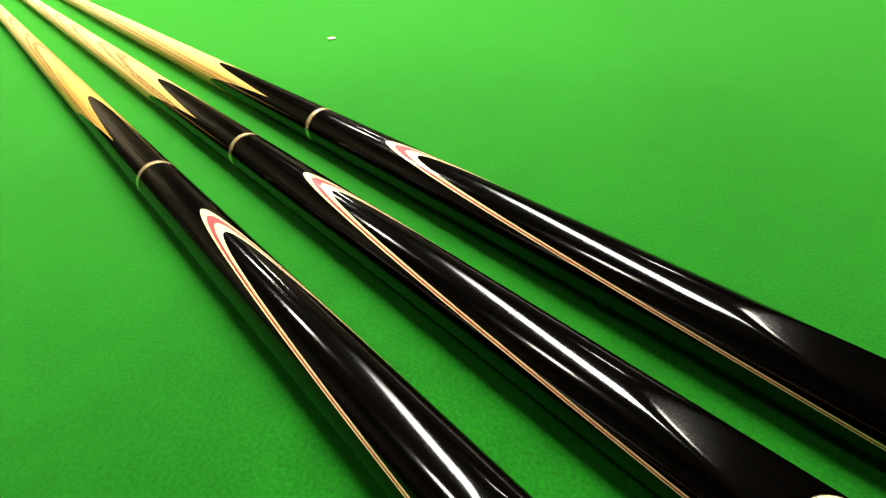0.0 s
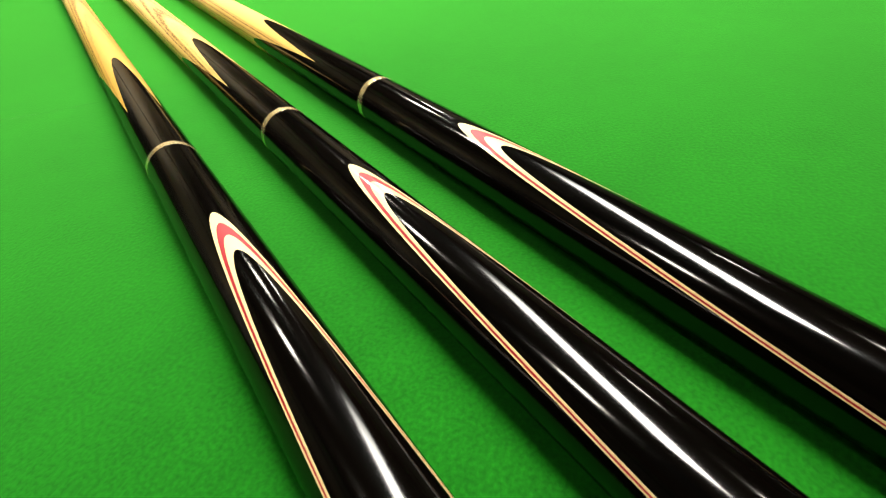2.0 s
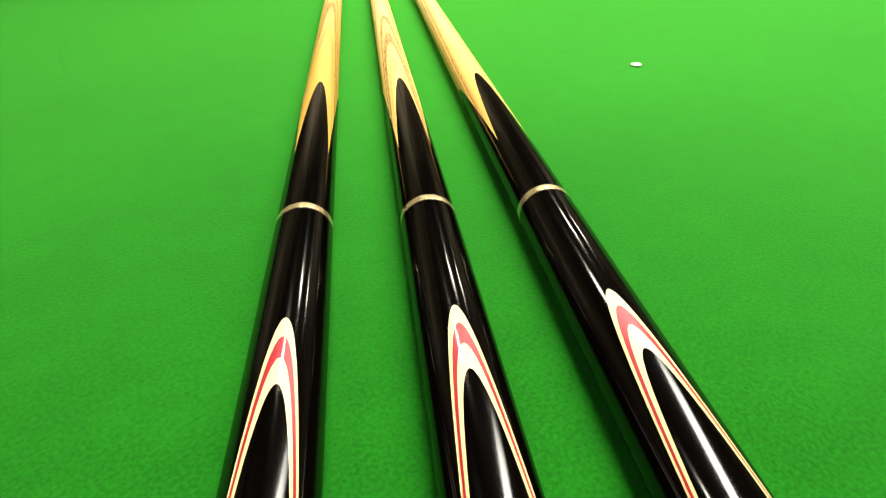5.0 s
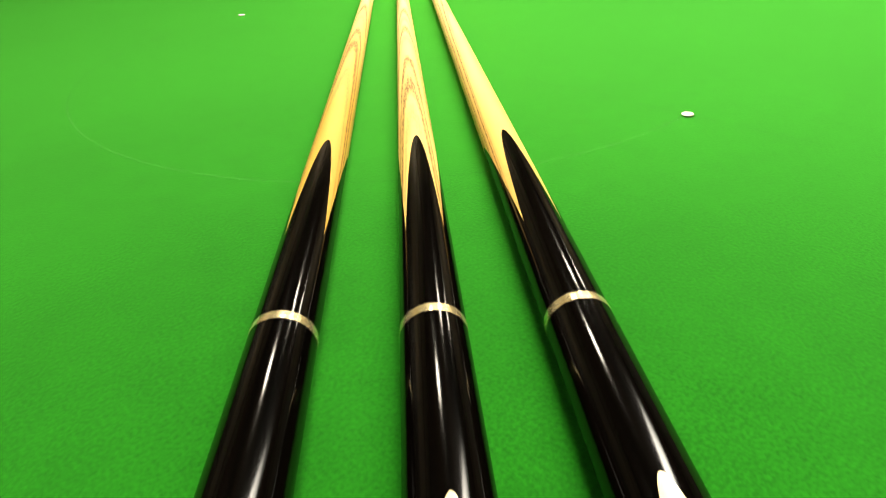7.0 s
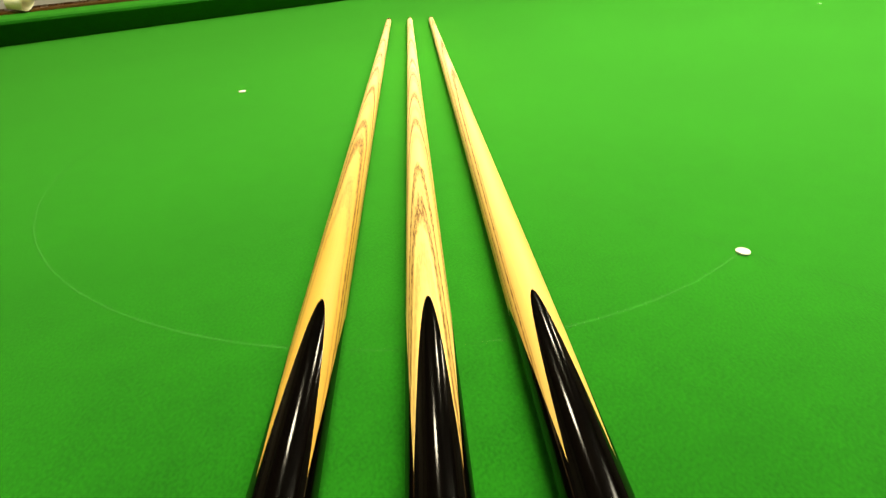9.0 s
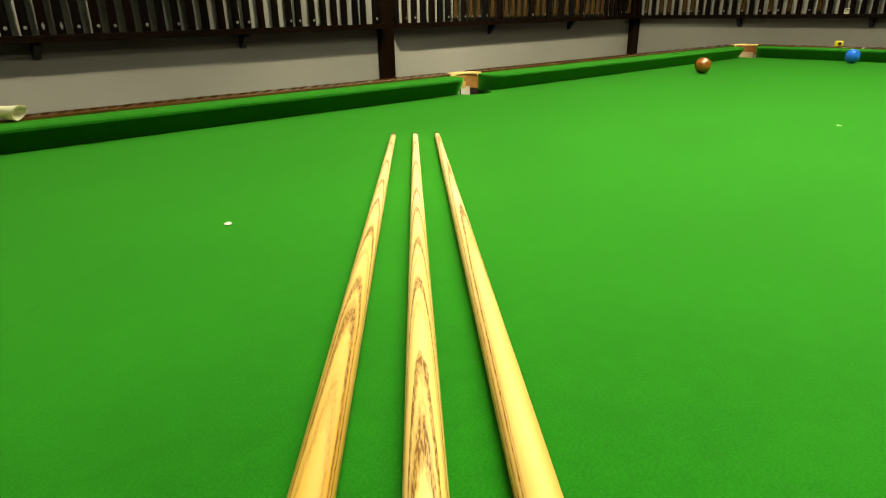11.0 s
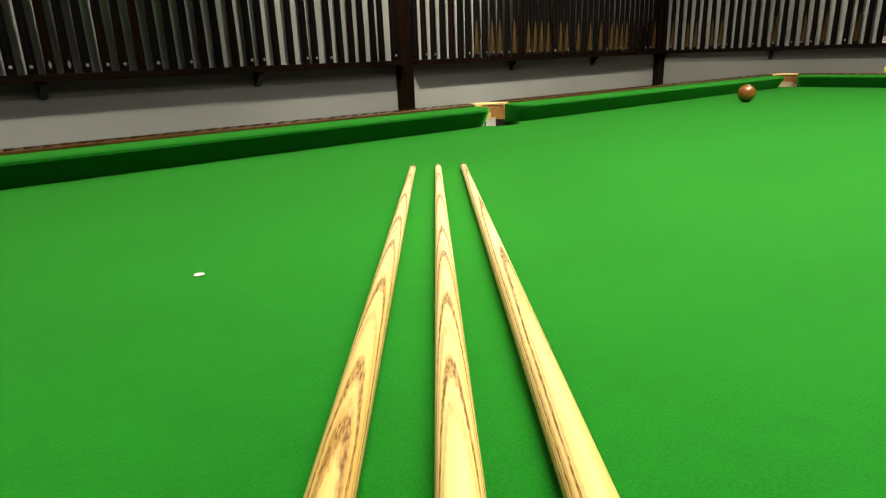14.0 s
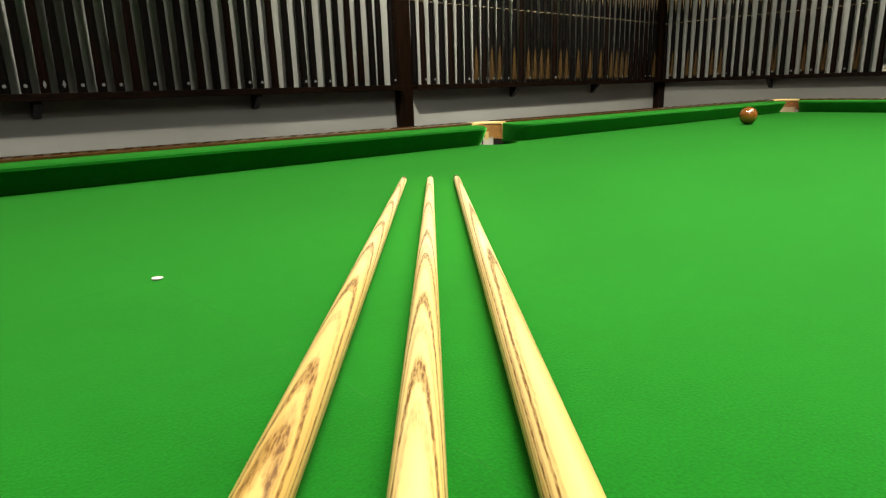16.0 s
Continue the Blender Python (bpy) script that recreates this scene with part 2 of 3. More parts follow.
def part(name, bm, mat, parent, label="", smooth=0.0):
    """Links a bmesh as one mesh object under a thing or a part."""
    me = bpy.data.meshes.new(name)
    bmesh.ops.recalc_face_normals(bm, faces=bm.faces)
    bm.to_mesh(me)
    bm.free()
    me.materials.append(mat)
    if smooth:
        me.polygons.foreach_set("use_smooth", [True] * len(me.polygons))
        me.set_sharp_from_angle(angle=radians(smooth))
    ob = new(name, me)
    if parent:
        ob.parent = parent
    return tagged(ob, label) if label else ob


def box(x0, x1, y0, y1, z0, z1, bevel=0.0):
    bm = bmesh.new()
    bmesh.ops.create_cube(bm, size=1)
    for v in bm.verts:
        v.co = Vector(((x0 + x1) / 2 + v.co.x * (x1 - x0), (y0 + y1) / 2 + v.co.y * (y1 - y0), (z0 + z1) / 2 + v.co.z * (z1 - z0)))
    if bevel:
        bmesh.ops.bevel(bm, geom=bm.edges[:], offset=bevel, segments=2, affect="EDGES", profile=0.6)
    return bm


def turned(profile, n=24, close=True):
    """A solid of revolution about z from rows of radius and height."""
    bm = bmesh.new()
    rings = [[bm.verts.new((r * math.cos(2 * math.pi * k / n), r * math.sin(2 * math.pi * k / n), z)) for k in range(n)] for r, z in profile]
    for a, b in zip(rings, rings[1:]):
        for k in range(n):
            bm.faces.new((a[k], a[(k + 1) % n], b[(k + 1) % n], b[k]))
    if close:
        bm.faces.new(rings[0][::-1])
        bm.faces.new(rings[-1])
    return bm


def empty(name, m, label, category, group="", kind=""):
    ob = new(name)
    ob.matrix_basis = m
    return tagged(ob, label, category, group, kind)


# ---- room ----
def slab(name, b, mat, label):
    return tagged(part(name, b, mat, None), label, name.split("_")[0], kind="structure")


slab("floor", box(WALL_W - 0.2, WALL_E + 0.2, WALL_S - 0.2, WALL_N + 0.2, FLOOR - 0.1, FLOOR), CARPET, "dark patterned carpet floor of the cue room")
slab("ceiling", box(WALL_W - 0.2, WALL_E + 0.2, WALL_S - 0.2, WALL_N + 0.2, CEIL, CEIL + 0.1), CEILING, "dark grey painted ceiling over the snooker table")
slab("wall_north", box(WALL_W, WALL_E, WALL_N, WALL_N + 0.2, FLOOR, CEIL), PLASTER, "grey painted plaster wall behind the cue rack")
slab("wall_east", box(WALL_E, WALL_E + 0.2, WALL_S, WALL_N + 0.2, FLOOR, CEIL), PLASTER, "grey painted plaster wall behind the cue rack")
# unseen walls that close the room, coloured dark to bounce little light
slab("wall_south", box(WALL_W, WALL_E, WALL_S - 0.2, WALL_S, FLOOR, CEIL), PANEL, "unseen plain grey plaster wall, darkened to keep reflections low")
slab("wall_west", box(WALL_W - 0.2, WALL_W, WALL_S - 0.2, WALL_N + 0.2, FLOOR, CEIL), PANEL, "unseen plain grey plaster wall, darkened to keep reflections low")

# ceiling lights
for x, y, length, power in LAMPS:
    lamp = empty("ceiling_light", pose(x, y, CEIL), "long white fluorescent ceiling light with lit diffuser", "ceiling light", "lights over the table")
    under(part("housing", box(-length / 2 - 0.03, length / 2 + 0.03, -0.11, 0.11, -0.05, 0.0, 0.004), STEEL, None), lamp)
    under(part("diffuser", box(-length / 2, length / 2, -0.09, 0.09, -0.062, -0.051, 0.003), DIFFUSER, None), lamp, "glowing opal diffuser")
    data = bpy.data.lights.new("tube_glow", "AREA")
    data.shape, data.size, data.size_y, data.energy, data.color = "RECTANGLE", length, 0.26, power, (1.0, 0.96, 0.86)
    data.spread = radians(114)
    glow = new("tube_glow", data)
    glow.parent = lamp
    glow.matrix_basis = pose(0, 0, -0.07)
for x, y, power, aim, beam in SPOTS:
    wide = 0.12 if power else 0.11
    lamp = empty("ceiling_spot", pose(x, y, CEIL), "round white recessed ceiling spotlight, lit", "ceiling light", "spotlights round the table")
    part("rim", turned([(wide, 0.0), (wide + 0.012, 0.0), (wide + 0.014, -0.006), (wide + 0.008, -0.010), (wide, -0.008)], 32, False), STEEL, lamp, "white enamel rim", 40)
    part("lens", turned([(wide, -0.002), (wide, -0.004), (wide - 0.04, -0.006)], 32), SPOT_LENS if power else DIM_LENS, lamp, "glowing lens")
    # the spot's own beam, then any beam added at the same place
    for at_x, at_y, watts, way, cone in [(x, y, power, aim, beam)] + ADDED_BEAMS:
        if watts and (at_x, at_y) == (x, y):
            data = bpy.data.lights.new("spot_glow", "SPOT")
            data.shadow_soft_size, data.energy, data.color = 0.04, watts, (1.0, 0.93, 0.80)
            data.spot_size, data.spot_blend = radians(cone), 0.6
            glow = new("spot_glow", data)
            glow.parent = lamp
            glow.matrix_basis = look((0, 0, -0.02), way)

# ---- snooker table ----
HX, HXE, HY = 1.7845, 1.550, 0.889  # half length to the baulk end and to the far end, half width
EDGE = pose(-0.6, -0.018, 0, 0, 0, -3.0) @ pose(0.6, 0, 0)  # the table's sides stand a little askew to the cues' baulk line
table = empty("snooker_table", pose(0, 0, FLOOR), "full-size snooker table with green baize and mahogany rails", "snooker table")
UP = -FLOOR


def bed_outline(px, pe, py):
    """The slate's outline with round notches at the six pockets."""
    pts = []

    def arc(cx, cy, r, a0, a1):
        return [(cx + r * math.cos(a0 + (a1 - a0) * k / 14), cy + r * math.sin(a0 + (a1 - a0) * k / 14)) for k in range(15)]

    def corner(cx, cy, r, sx, sy, first):
        gx, gy = abs((pe if cx > 0 else px) - abs(cx)), abs(py - abs(cy))
        on_y = math.atan2(sy * gy, -sx * math.sqrt(r * r - gy * gy))
        on_x = math.atan2(-sy * math.sqrt(r * r - gx * gx), sx * gx)
        a, b = (on_y, on_x) if first == "y" else (on_x, on_y)
        while b < a:
            b += 2 * math.pi
        one = arc(cx, cy, r, a, b)
        while b > a:
            b -= 2 * math.pi
        two = arc(cx, cy, r, a, b)
        inner = lambda p: math.hypot(p[7][0], p[7][1])  # noqa: E731
        return one if inner(one) < inner(two) else two

    g = math.asin((py - 0.912) / 0.056)
    pts += corner(-1.825, -0.885, 0.060, -1, -1, "x")
    pts += arc(-0.094, -0.912, 0.056, math.pi + g, -g)
    pts += corner(HXE + 0.0405, -0.885, 0.060, 1, -1, "y")
    pts += corner(HXE + 0.0405, 0.885, 0.060, 1, 1, "x")
    pts += arc(-0.094, 0.912, 0.056, g, -math.pi - g)
    pts += corner(-1.825, 0.885, 0.060, -1, 1, "y")
    return pts


bm = bmesh.new()
loop = bm.faces.new([bm.verts.new((x, y, UP)) for x, y in bed_outline(1.83, HXE + 0.0455, 0.935)])
low = bmesh.ops.extrude_face_region(bm, geom=[loop])
for v in [g for g in low["geom"] if isinstance(g, bmesh.types.BMVert)]:
    v.co.z -= 0.045
bmesh.ops.triangulate(bm, faces=bm.faces[:])
part("cloth_bed", bm, CLOTH, table, "bright green napped baize stretched over slate").matrix_basis = EDGE


def cushion(length, jaw_a, jaw_b):
    """A cushion along x, nose at y = 0, rubber running back to y = 0.05; its ends curve back into the pockets."""
    prof = [(0.004, 0.0005), (-0.004, 0.013), (-0.0125, 0.027), (-0.0185, 0.0370), (-0.0175, 0.0412), (-0.013, 0.0432), (0.0, 0.0440), (0.046, 0.0450)]
    bm = bmesh.new()
    xs = []
    for k in range(13):
        xs.append((jaw_a * (1 - math.cos(math.pi / 2 * k / 12)), 1))
    for k in range(1, 40):
        xs.append((jaw_a + (length - jaw_a - jaw_b) * k / 40, 0))
    for k in range(13):
        xs.append((length - jaw_b * (1 - math.cos(math.pi / 2 * (12 - k) / 12)), 2))
    rows = []
    for x, end in xs:
        d = 0.0
        if end == 1:
            d = jaw_a - math.sqrt(max(0, jaw_a ** 2 - (jaw_a - x) ** 2))
        if end == 2:
            d = jaw_b - math.sqrt(max(0, jaw_b ** 2 - (x - length + jaw_b) ** 2))
        d = min(d * 0.9, 0.043)
        rows.append([bm.verts.new((x, min(o + d, 0.0465), z)) for o, z in prof] + [bm.verts.new((x, 0.0465, 0.0005))])
    for a, b in zip(rows, rows[1:]):
        for k in range(len(a)):
            q = (k + 1) % len(a)
            bm.faces.new((a[k], a[q], b[q], b[k]))
    bm.faces.new(rows[0])
    bm.faces.new(rows[-1][::-1])
    return bm


def place_cushion(length, ja, jb, m):
    ob = part("cushion", cushion(length, ja, jb), CLOTH, table, "green baize covered rubber cushion", 40)
    ob.matrix_basis = EDGE @ pose(0, 0, UP) @ m


MID, CORNER, END, MX = 0.044, 0.048, 0.033, -0.094
place_cushion(HX + MX - MID - CORNER, 0.03, 0.045, pose(-HX + CORNER, HY, 0))
place_cushion(HXE - MX - MID - CORNER, 0.045, 0.03, pose(MX + MID, HY, 0))
place_cushion(HX + MX - MID - CORNER, 0.045, 0.03, pose(MX - MID, -HY, 0, 0, 0, 180))
place_cushion(HXE - MX - MID - CORNER, 0.03, 0.045, pose(HXE - CORNER, -HY, 0, 0, 0, 180))
place_cushion(2 * HY - 2 * END, 0.04, 0.04, pose(HXE, HY - END, 0, 0, 0, -90))
place_cushion(2 * HY - 2 * END, 0.04, 0.04, pose(-HX, -HY + END, 0, 0, 0, 90))


def rail(length):
    """A wooden rail along x behind a cushion, with a rounded outer edge and a moulded face."""
    prof = [(0.0, -0.05), (0.0, 0.0484), (0.0008, 0.0490), (0.012, 0.0500), (0.024, 0.0507), (0.034, 0.0510), (0.044, 0.0506), (0.054, 0.0489), (0.064, 0.045), (0.073, 0.034), (0.078, 0.018), (0.078, -0.02), (0.070, -0.032), (0.082, -0.045), (0.082, -0.14), (0.06, -0.15), (0.0, -0.15)]
    bm = bmesh.new()
    rows = [[bm.verts.new((x, o, z)) for o, z in prof] for x in (0, length)]
    for k in range(len(prof)):
        q = (k + 1) % len(prof)
        bm.faces.new((rows[0][k], rows[0][q], rows[1][q], rows[1][k]))
    bm.faces.new(rows[0][::-1])
    bm.faces.new(rows[1])
    return bm


RY, RX, RE = HY + 0.048, HX + 0.048, HXE + 0.048
for length, m in ((RX + MX - 0.052 - 0.03, pose(-RX + 0.03, RY, UP)), (RE - MX - 0.052 - 0.07, pose(MX + 0.052, RY, UP)),
                  (RX + MX - 0.052 - 0.03, pose(MX - 0.052, -RY, UP, 0, 0, 180)), (RE - MX - 0.052 - 0.07, pose(RE - 0.07, -RY, UP, 0, 0, 180)),
                  (2 * RY - 0.14, pose(RE, RY - 0.07, UP, 0, 0, -90)), (2 * RY - 0.06, pose(-RX, -RY + 0.03, UP, 0, 0, 90))):
    part("rail", rail(length), MAHOGANY, table, "polished mahogany rail", 40).matrix_basis = EDGE @ m


def pocket_back(r_in, r_out, a0, a1, z0, z1):
    bm = bmesh.new()
    rows = []
    for k in range(25):
        a = a0 + (a1 - a0) * k / 24
        rows.append([bm.verts.new((r * math.cos(a), r * math.sin(a), z)) for r, z in ((r_in, z0), (r_in, z1 - 0.003), (r_in + 0.003, z1), (r_out - 0.004, z1), (r_out, z1 - 0.005), (r_out, z0))])
    for a, b in zip(rows, rows[1:]):
        for k in range(6):
            bm.faces.new((a[k], a[(k + 1) % 6], b[(k + 1) % 6], b[k]))
    bm.faces.new(rows[0])
    bm.faces.new(rows[-1][::-1])
    return bm


def pocket_net(r, z0, z1):
    bm = bmesh.new()
    for k in range(16):
        for turn in (-1, 1):
            a = 2 * math.pi * k / 16
            pts = [(r * (1 - 0.25 * t) * math.cos(a + turn * 0.9 * t), r * (1 - 0.25 * t) * math.sin(a + turn * 0.9 * t), z0 + (z1 - z0) * t) for t in (0, 0.33, 0.66, 1)]
            for p, q in zip(pts, pts[1:]):
                d = Vector(q) - Vector(p)
                u = d.orthogonal().normalized() * 0.0016
                w = d.normalized().cross(u)
                ends = [[bm.verts.new(Vector(e) + s) for s in (u, w, -u, -w)] for e in (p, q)]
                for j in range(4):
                    bm.faces.new((ends[0][j], ends[0][(j + 1) % 4], ends[1][(j + 1) % 4], ends[1][j]))
    return bm


for cx, cy, mid in [(0, 1, 1), (0, -1, 1), (1, 1, 0), (-1, 1, 0), (1, -1, 0), (-1, -1, 0)]:
    if mid:
        x, y, face, wide = MX, cy * 0.932, math.pi / 2 * cy, math.pi / 2 + 0.05
    else:
        x, y, face, wide = (HXE if cx > 0 else -HX) + cx * 0.0405, cy * 0.915, math.atan2(cy, cx), math.pi * 0.62
    rin = 0.0405 if mid else 0.052
    back = part("pocket_back", pocket_back(rin, rin + 0.015, face - wide, face + wide, 0.006, 0.0420), POCKET_HIDE if mid else CORNER_HIDE, table, "tan leather pocket back" if mid else "rust brown leather pocket back", 40)
    back.matrix_basis = EDGE @ pose(x, y, UP)
    part("pocket_rim", pocket_back(rin - 0.0015, rin + 0.0165, face - wide, face + wide, 0.0425, 0.0490), POCKET_RIM, back, "pale gold rim", 40)
    part("pocket_net", pocket_net(rin, -0.035, -0.13), NET, back, "white knotted cord net")
    lo, hi = (face - 1.0, face - 0.36) if mid else (face - 1.2, face + 1.2)
    part("pocket_lining", pocket_back(rin - 0.002, rin + 0.001, lo, hi, -0.03, 0.010 if mid else 0.016), NET if mid else LINING, back, "white leather pocket lining" if mid else "beige leather pocket lining", 40)

    if mid:
        part("pocket_strap", pocket_back(rin - 0.004, rin - 0.0005, face - 0.70, face - 0.46, 0.004, 0.024), POCKET_RIM, back, "gold leather strap", 40)

# table frame and legs
for length, m in ((3.0, pose(-0.12, 0.84, UP)), (3.0, pose(-0.12, -0.84, UP))):
    part("apron", box(-length / 2, length / 2, -0.03, 0.03, -0.32, -0.05, 0.004), MAHOGANY, table).matrix_basis = EDGE @ m
for x in (-1.65, 1.41):
    part("apron", box(-0.03, 0.03, -0.78, 0.78, -0.32, -0.05, 0.004), MAHOGANY, table).matrix_basis = EDGE @ pose(x, 0, UP)
leg_profile = [(0.055, 0.0), (0.06, 0.03), (0.045, 0.05), (0.065, 0.09), (0.05, 0.14), (0.062, 0.25), (0.078, 0.36), (0.05, 0.42), (0.07, 0.44), (0.07, 0.545)]
for x in (-1.6, -0.6, 0.4, 1.38):
    for y in (-0.72, 0.72):
        part("leg", turned(leg_profile), MAHOGANY, table, "turned mahogany leg", 50).matrix_basis = EDGE @ pose(x, y, 0)


# baulk line, D and spots
def ribbon(points, width):
    bm = bmesh.new()
    rows = []
    for k, p in enumerate(points):
        a, b = points[max(0, k - 1)], points[min(len(points) - 1, k + 1)]
        d = Vector((b[0] - a[0], b[1] - a[1], 0)).normalized()
        n = Vector((-d.y, d.x, 0)) * width / 2
        rows.append((bm.verts.new(Vector((*p, 0)) + n), bm.verts.new(Vector((*p, 0)) - n)))
    for a, b in zip(rows, rows[1:]):
        bm.faces.new((a[0], a[1], b[1], b[0]))
    return bm


BAULK = -1.0465
part("baulk_line", ribbon([(BAULK, -0.88 + 1.76 * k / 40) for k in range(41)], 0.0008), MARKING, table, "faint worn chalk line").matrix_basis = pose(0, 0, UP + 0.0004)
part("baulk_semicircle", ribbon([(BAULK - 0.2905 * math.sin(math.pi * k / 90), 0.2905 * math.cos(math.pi * k / 90)) for k in range(91)], 0.0016), MARKING, table, "faint worn chalk semicircle").matrix_basis = pose(0, 0, UP + 0.0007)
for x, y, mat, label in ((BAULK - 0.001, 0.292, CHALK, "small white spot"), (BAULK - 0.001, -0.292, CHALK, "small white spot"), (0, -0.015, CHALK_WORN, "worn pale spot"), (0.89, 0, CHALK_WORN, "worn pale spot"), (1.46, 0, CHALK_WORN, "worn pale spot")):
    part("spot", turned([(0.0041, 0.0), (0.0041, 0.0005), (0.0034, 0.0008)], 20), mat, table, label).matrix_basis = pose(x, y, UP + 0.0008)


# ---- the three cues on the table ----
def tongue(s, start, slope):
    """Half the angle that a slanting flat cut spans round the cue."""
    return math.acos(max(-1.0, min(1.0, 1 - slope * (s - start)))) if s > start else 0.0


def lathe_piece(strips, ss, roll, flat=None, flat_roll=0.0):
    """Verts, faces and normals of patches on the cue's skin; strips are pairs of angle functions of s with a column count."""
    verts, faces, normals = [], [], []
    slope = (R_BUTT - R_TIP) / 1.47
    for lo, hi, n in strips:
        base = len(verts)
        for s in ss:
            r = cue_radius(s)
            a, b = lo(s), hi(s)
            for k in range(n + 1):
                f = a + (b - a) * k / n
                turn = roll
                if flat:
                    f, turn = f + roll - flat_roll, flat_roll
                c, q = r * math.cos(f), r * math.sin(f)
                nc, nq, nx = math.cos(f), math.sin(f), -slope
                if flat and s > flat - 0.012:
                    top = r - FLAT_SLOPE * (s - flat)
                    w = max(0.0, min(1.0, (c - top + 0.0011) / 0.0016))
                    w = w * w * (3 - 2 * w)
                    nc, nq, nx = nc + (1.0 - nc) * w, nq * (1 - w), nx + (FLAT_SLOPE - 0.013 - nx) * w
                    c = min(c, top)
                y, z = q * math.cos(turn) + c * math.sin(turn), c * math.cos(turn) - q * math.sin(turn)
                ny, nz = nq * math.cos(turn) + nc * math.sin(turn), nc * math.cos(turn) - nq * math.sin(turn)
                verts.append((s, y, cue_radius(s) + z))
                normals.append(Vector((nx, ny, nz)).normalized())
        for i in range(len(ss) - 1):
            for k in range(n):
                v = base + i * (n + 1) + k
                faces.append((v, v + n + 1, v + n + 2, v + 1))
    index, keep, place = {}, [], []
    for i, v in enumerate(verts):
        key = tuple(round(c, 6) for c in v)
        if key not in index:
            index[key] = len(keep)
            keep.append(i)
        place.append(index[key])
    clean = []
    for f in faces:
        g = list(dict.fromkeys(place[i] for i in f))
        if len(g) > 2:
            clean.append(tuple(g))
    return [verts[i] for i in keep], clean, [normals[i] for i in keep]


def steps(a, b, dense=(), n=40):
    out = {round(a + (b - a) * k / n, 5) for k in range(n + 1)}
    for d in dense:
        out |= {round(d + 0.06 * (k / 24) ** 2, 5) for k in range(25) if a <= d + 0.06 * (k / 24) ** 2 <= b}
    return sorted(out)


def snooker_cue(place, heading, roll_point, roll_butt, roll_flat, wood, label):
    """A cue lying on the cloth; place: its tip, heading: degrees of the way from tip to butt."""
    cue = empty("snooker_cue", pose(*place, 0.0006, 0, 0, heading), label, "snooker cue", "cues lying on the table")
    k_point = (1 - math.cos(math.pi / 4)) / (POINT_V - POINT_S)
    psi = lambda s: min(math.pi / 4, tongue(s, POINT_S, k_point))  # noqa: E731
    quarter = math.pi / 2

    def add(name, strips, ss, mat, roll, text="", flat=None):
        v, f, n = lathe_piece(strips, ss, roll, flat, roll_flat)
        return under(mesh_object(name, v, f, mat, True, n), cue, text)

    ss = steps(0.022, POINT_V, (POINT_S,), 60)
    add("shaft", [(lambda s, q=q: q * quarter + psi(s), lambda s, q=q: (q + 1) * quarter - psi(s), 8) for q in range(4)], ss, wood, roll_point, "pale ash shaft with brown arrow grain")
    ss = steps(POINT_S, POINT_V, (POINT_S,), 40)
    ss = ss + [POINT_V + (RING_S - POINT_V) * k / 12 for k in range(1, 13)]
    add("splice", [(lambda s, q=q: q * quarter - psi(s), lambda s, q=q: q * quarter + psi(s), 12) for q in range(4)], ss, EBONY, roll_point, "black ebony four-point splice")
    # brass joint ring, a little proud
    rr = cue_radius(RING_S) + 0.00012
    ring = part("joint_ring", turned([(rr - 0.002, -RING_W / 2), (rr, -RING_W / 2), (rr + 0.0001, 0), (rr, RING_W / 2), (rr - 0.002, RING_W / 2)], 48, False), BRASS, cue, "thin brass joint ring", 30)
    ring.matrix_basis = pose(RING_S + 0.0072, 0, cue_radius(RING_S + 0.0072), 0, 90, 0)
    # butt with a veneered front splice and a flat
    a0 = RING_S + 0.0816
    starts, slope, flat = [a0, a0 + 0.0089, a0 + 0.0184, a0 + 0.0292], 3.6, RING_S + 0.290
    ss = steps(RING_S, CUE_END - 0.004, starts + [flat - 0.012, flat], 60)
    edge = [lambda s, a=a: tongue(s, a, slope) for a in starts]
    add("butt", [(edge[0], lambda s: math.pi, 26), (lambda s: -math.pi, lambda s: -edge[0](s), 26)], ss, EBONY, roll_butt, "black polished ebony butt", flat)
    for name, mat, i in (("outer_veneer", MAPLE, 0), ("red_veneer", RED, 1), ("inner_veneer", MAPLE, 2)):
        part_ss = [s for s in ss if s >= starts[i] - 1e-6]
        add(name, [(edge[i + 1], edge[i], 4), (lambda s, i=i: -edge[i](s), lambda s, i=i: -edge[i + 1](s), 4)], part_ss, mat, roll_butt, "red dyed veneer line" if i == 1 else "cream maple veneer line", flat)
    add("splice_panel", [(lambda s: -edge[3](s), edge[3], 90)], [s for s in ss if s >= starts[3] - 1e-6], EBONY, roll_butt, "black ebony panel inside the veneers", flat)
    # butt end
    re = cue_radius(CUE_END)
    cap = part("butt_cap", turned([(re * 0.62, 0.004), (re * 0.86, 0.003), (re * 0.93, 0.0), (re * 0.55, -0.004)], 32), RUBBER, cue, "black rubber butt cap", 30)
    cap.matrix_basis = pose(CUE_END - 0.004, 0, re * 0.96, 0, 90, 0)
    # badge set into the flat
    sb = RING_S + 0.3445
    depth = cue_radius(sb) - FLAT_SLOPE * (sb - flat)
    lean = math.degrees(math.atan(FLAT_SLOPE))
    badge = part("badge", turned([(0.0102, -0.001), (0.0102, 0.0003), (0.0096, 0.0005)], 36), BADGE, cue, "round cream badge on the flat", 30)
    badge.matrix_basis = pose(sb, depth * math.sin(roll_flat), cue_radius(sb) + depth * math.cos(roll_flat), -math.degrees(roll_flat), lean, 0)
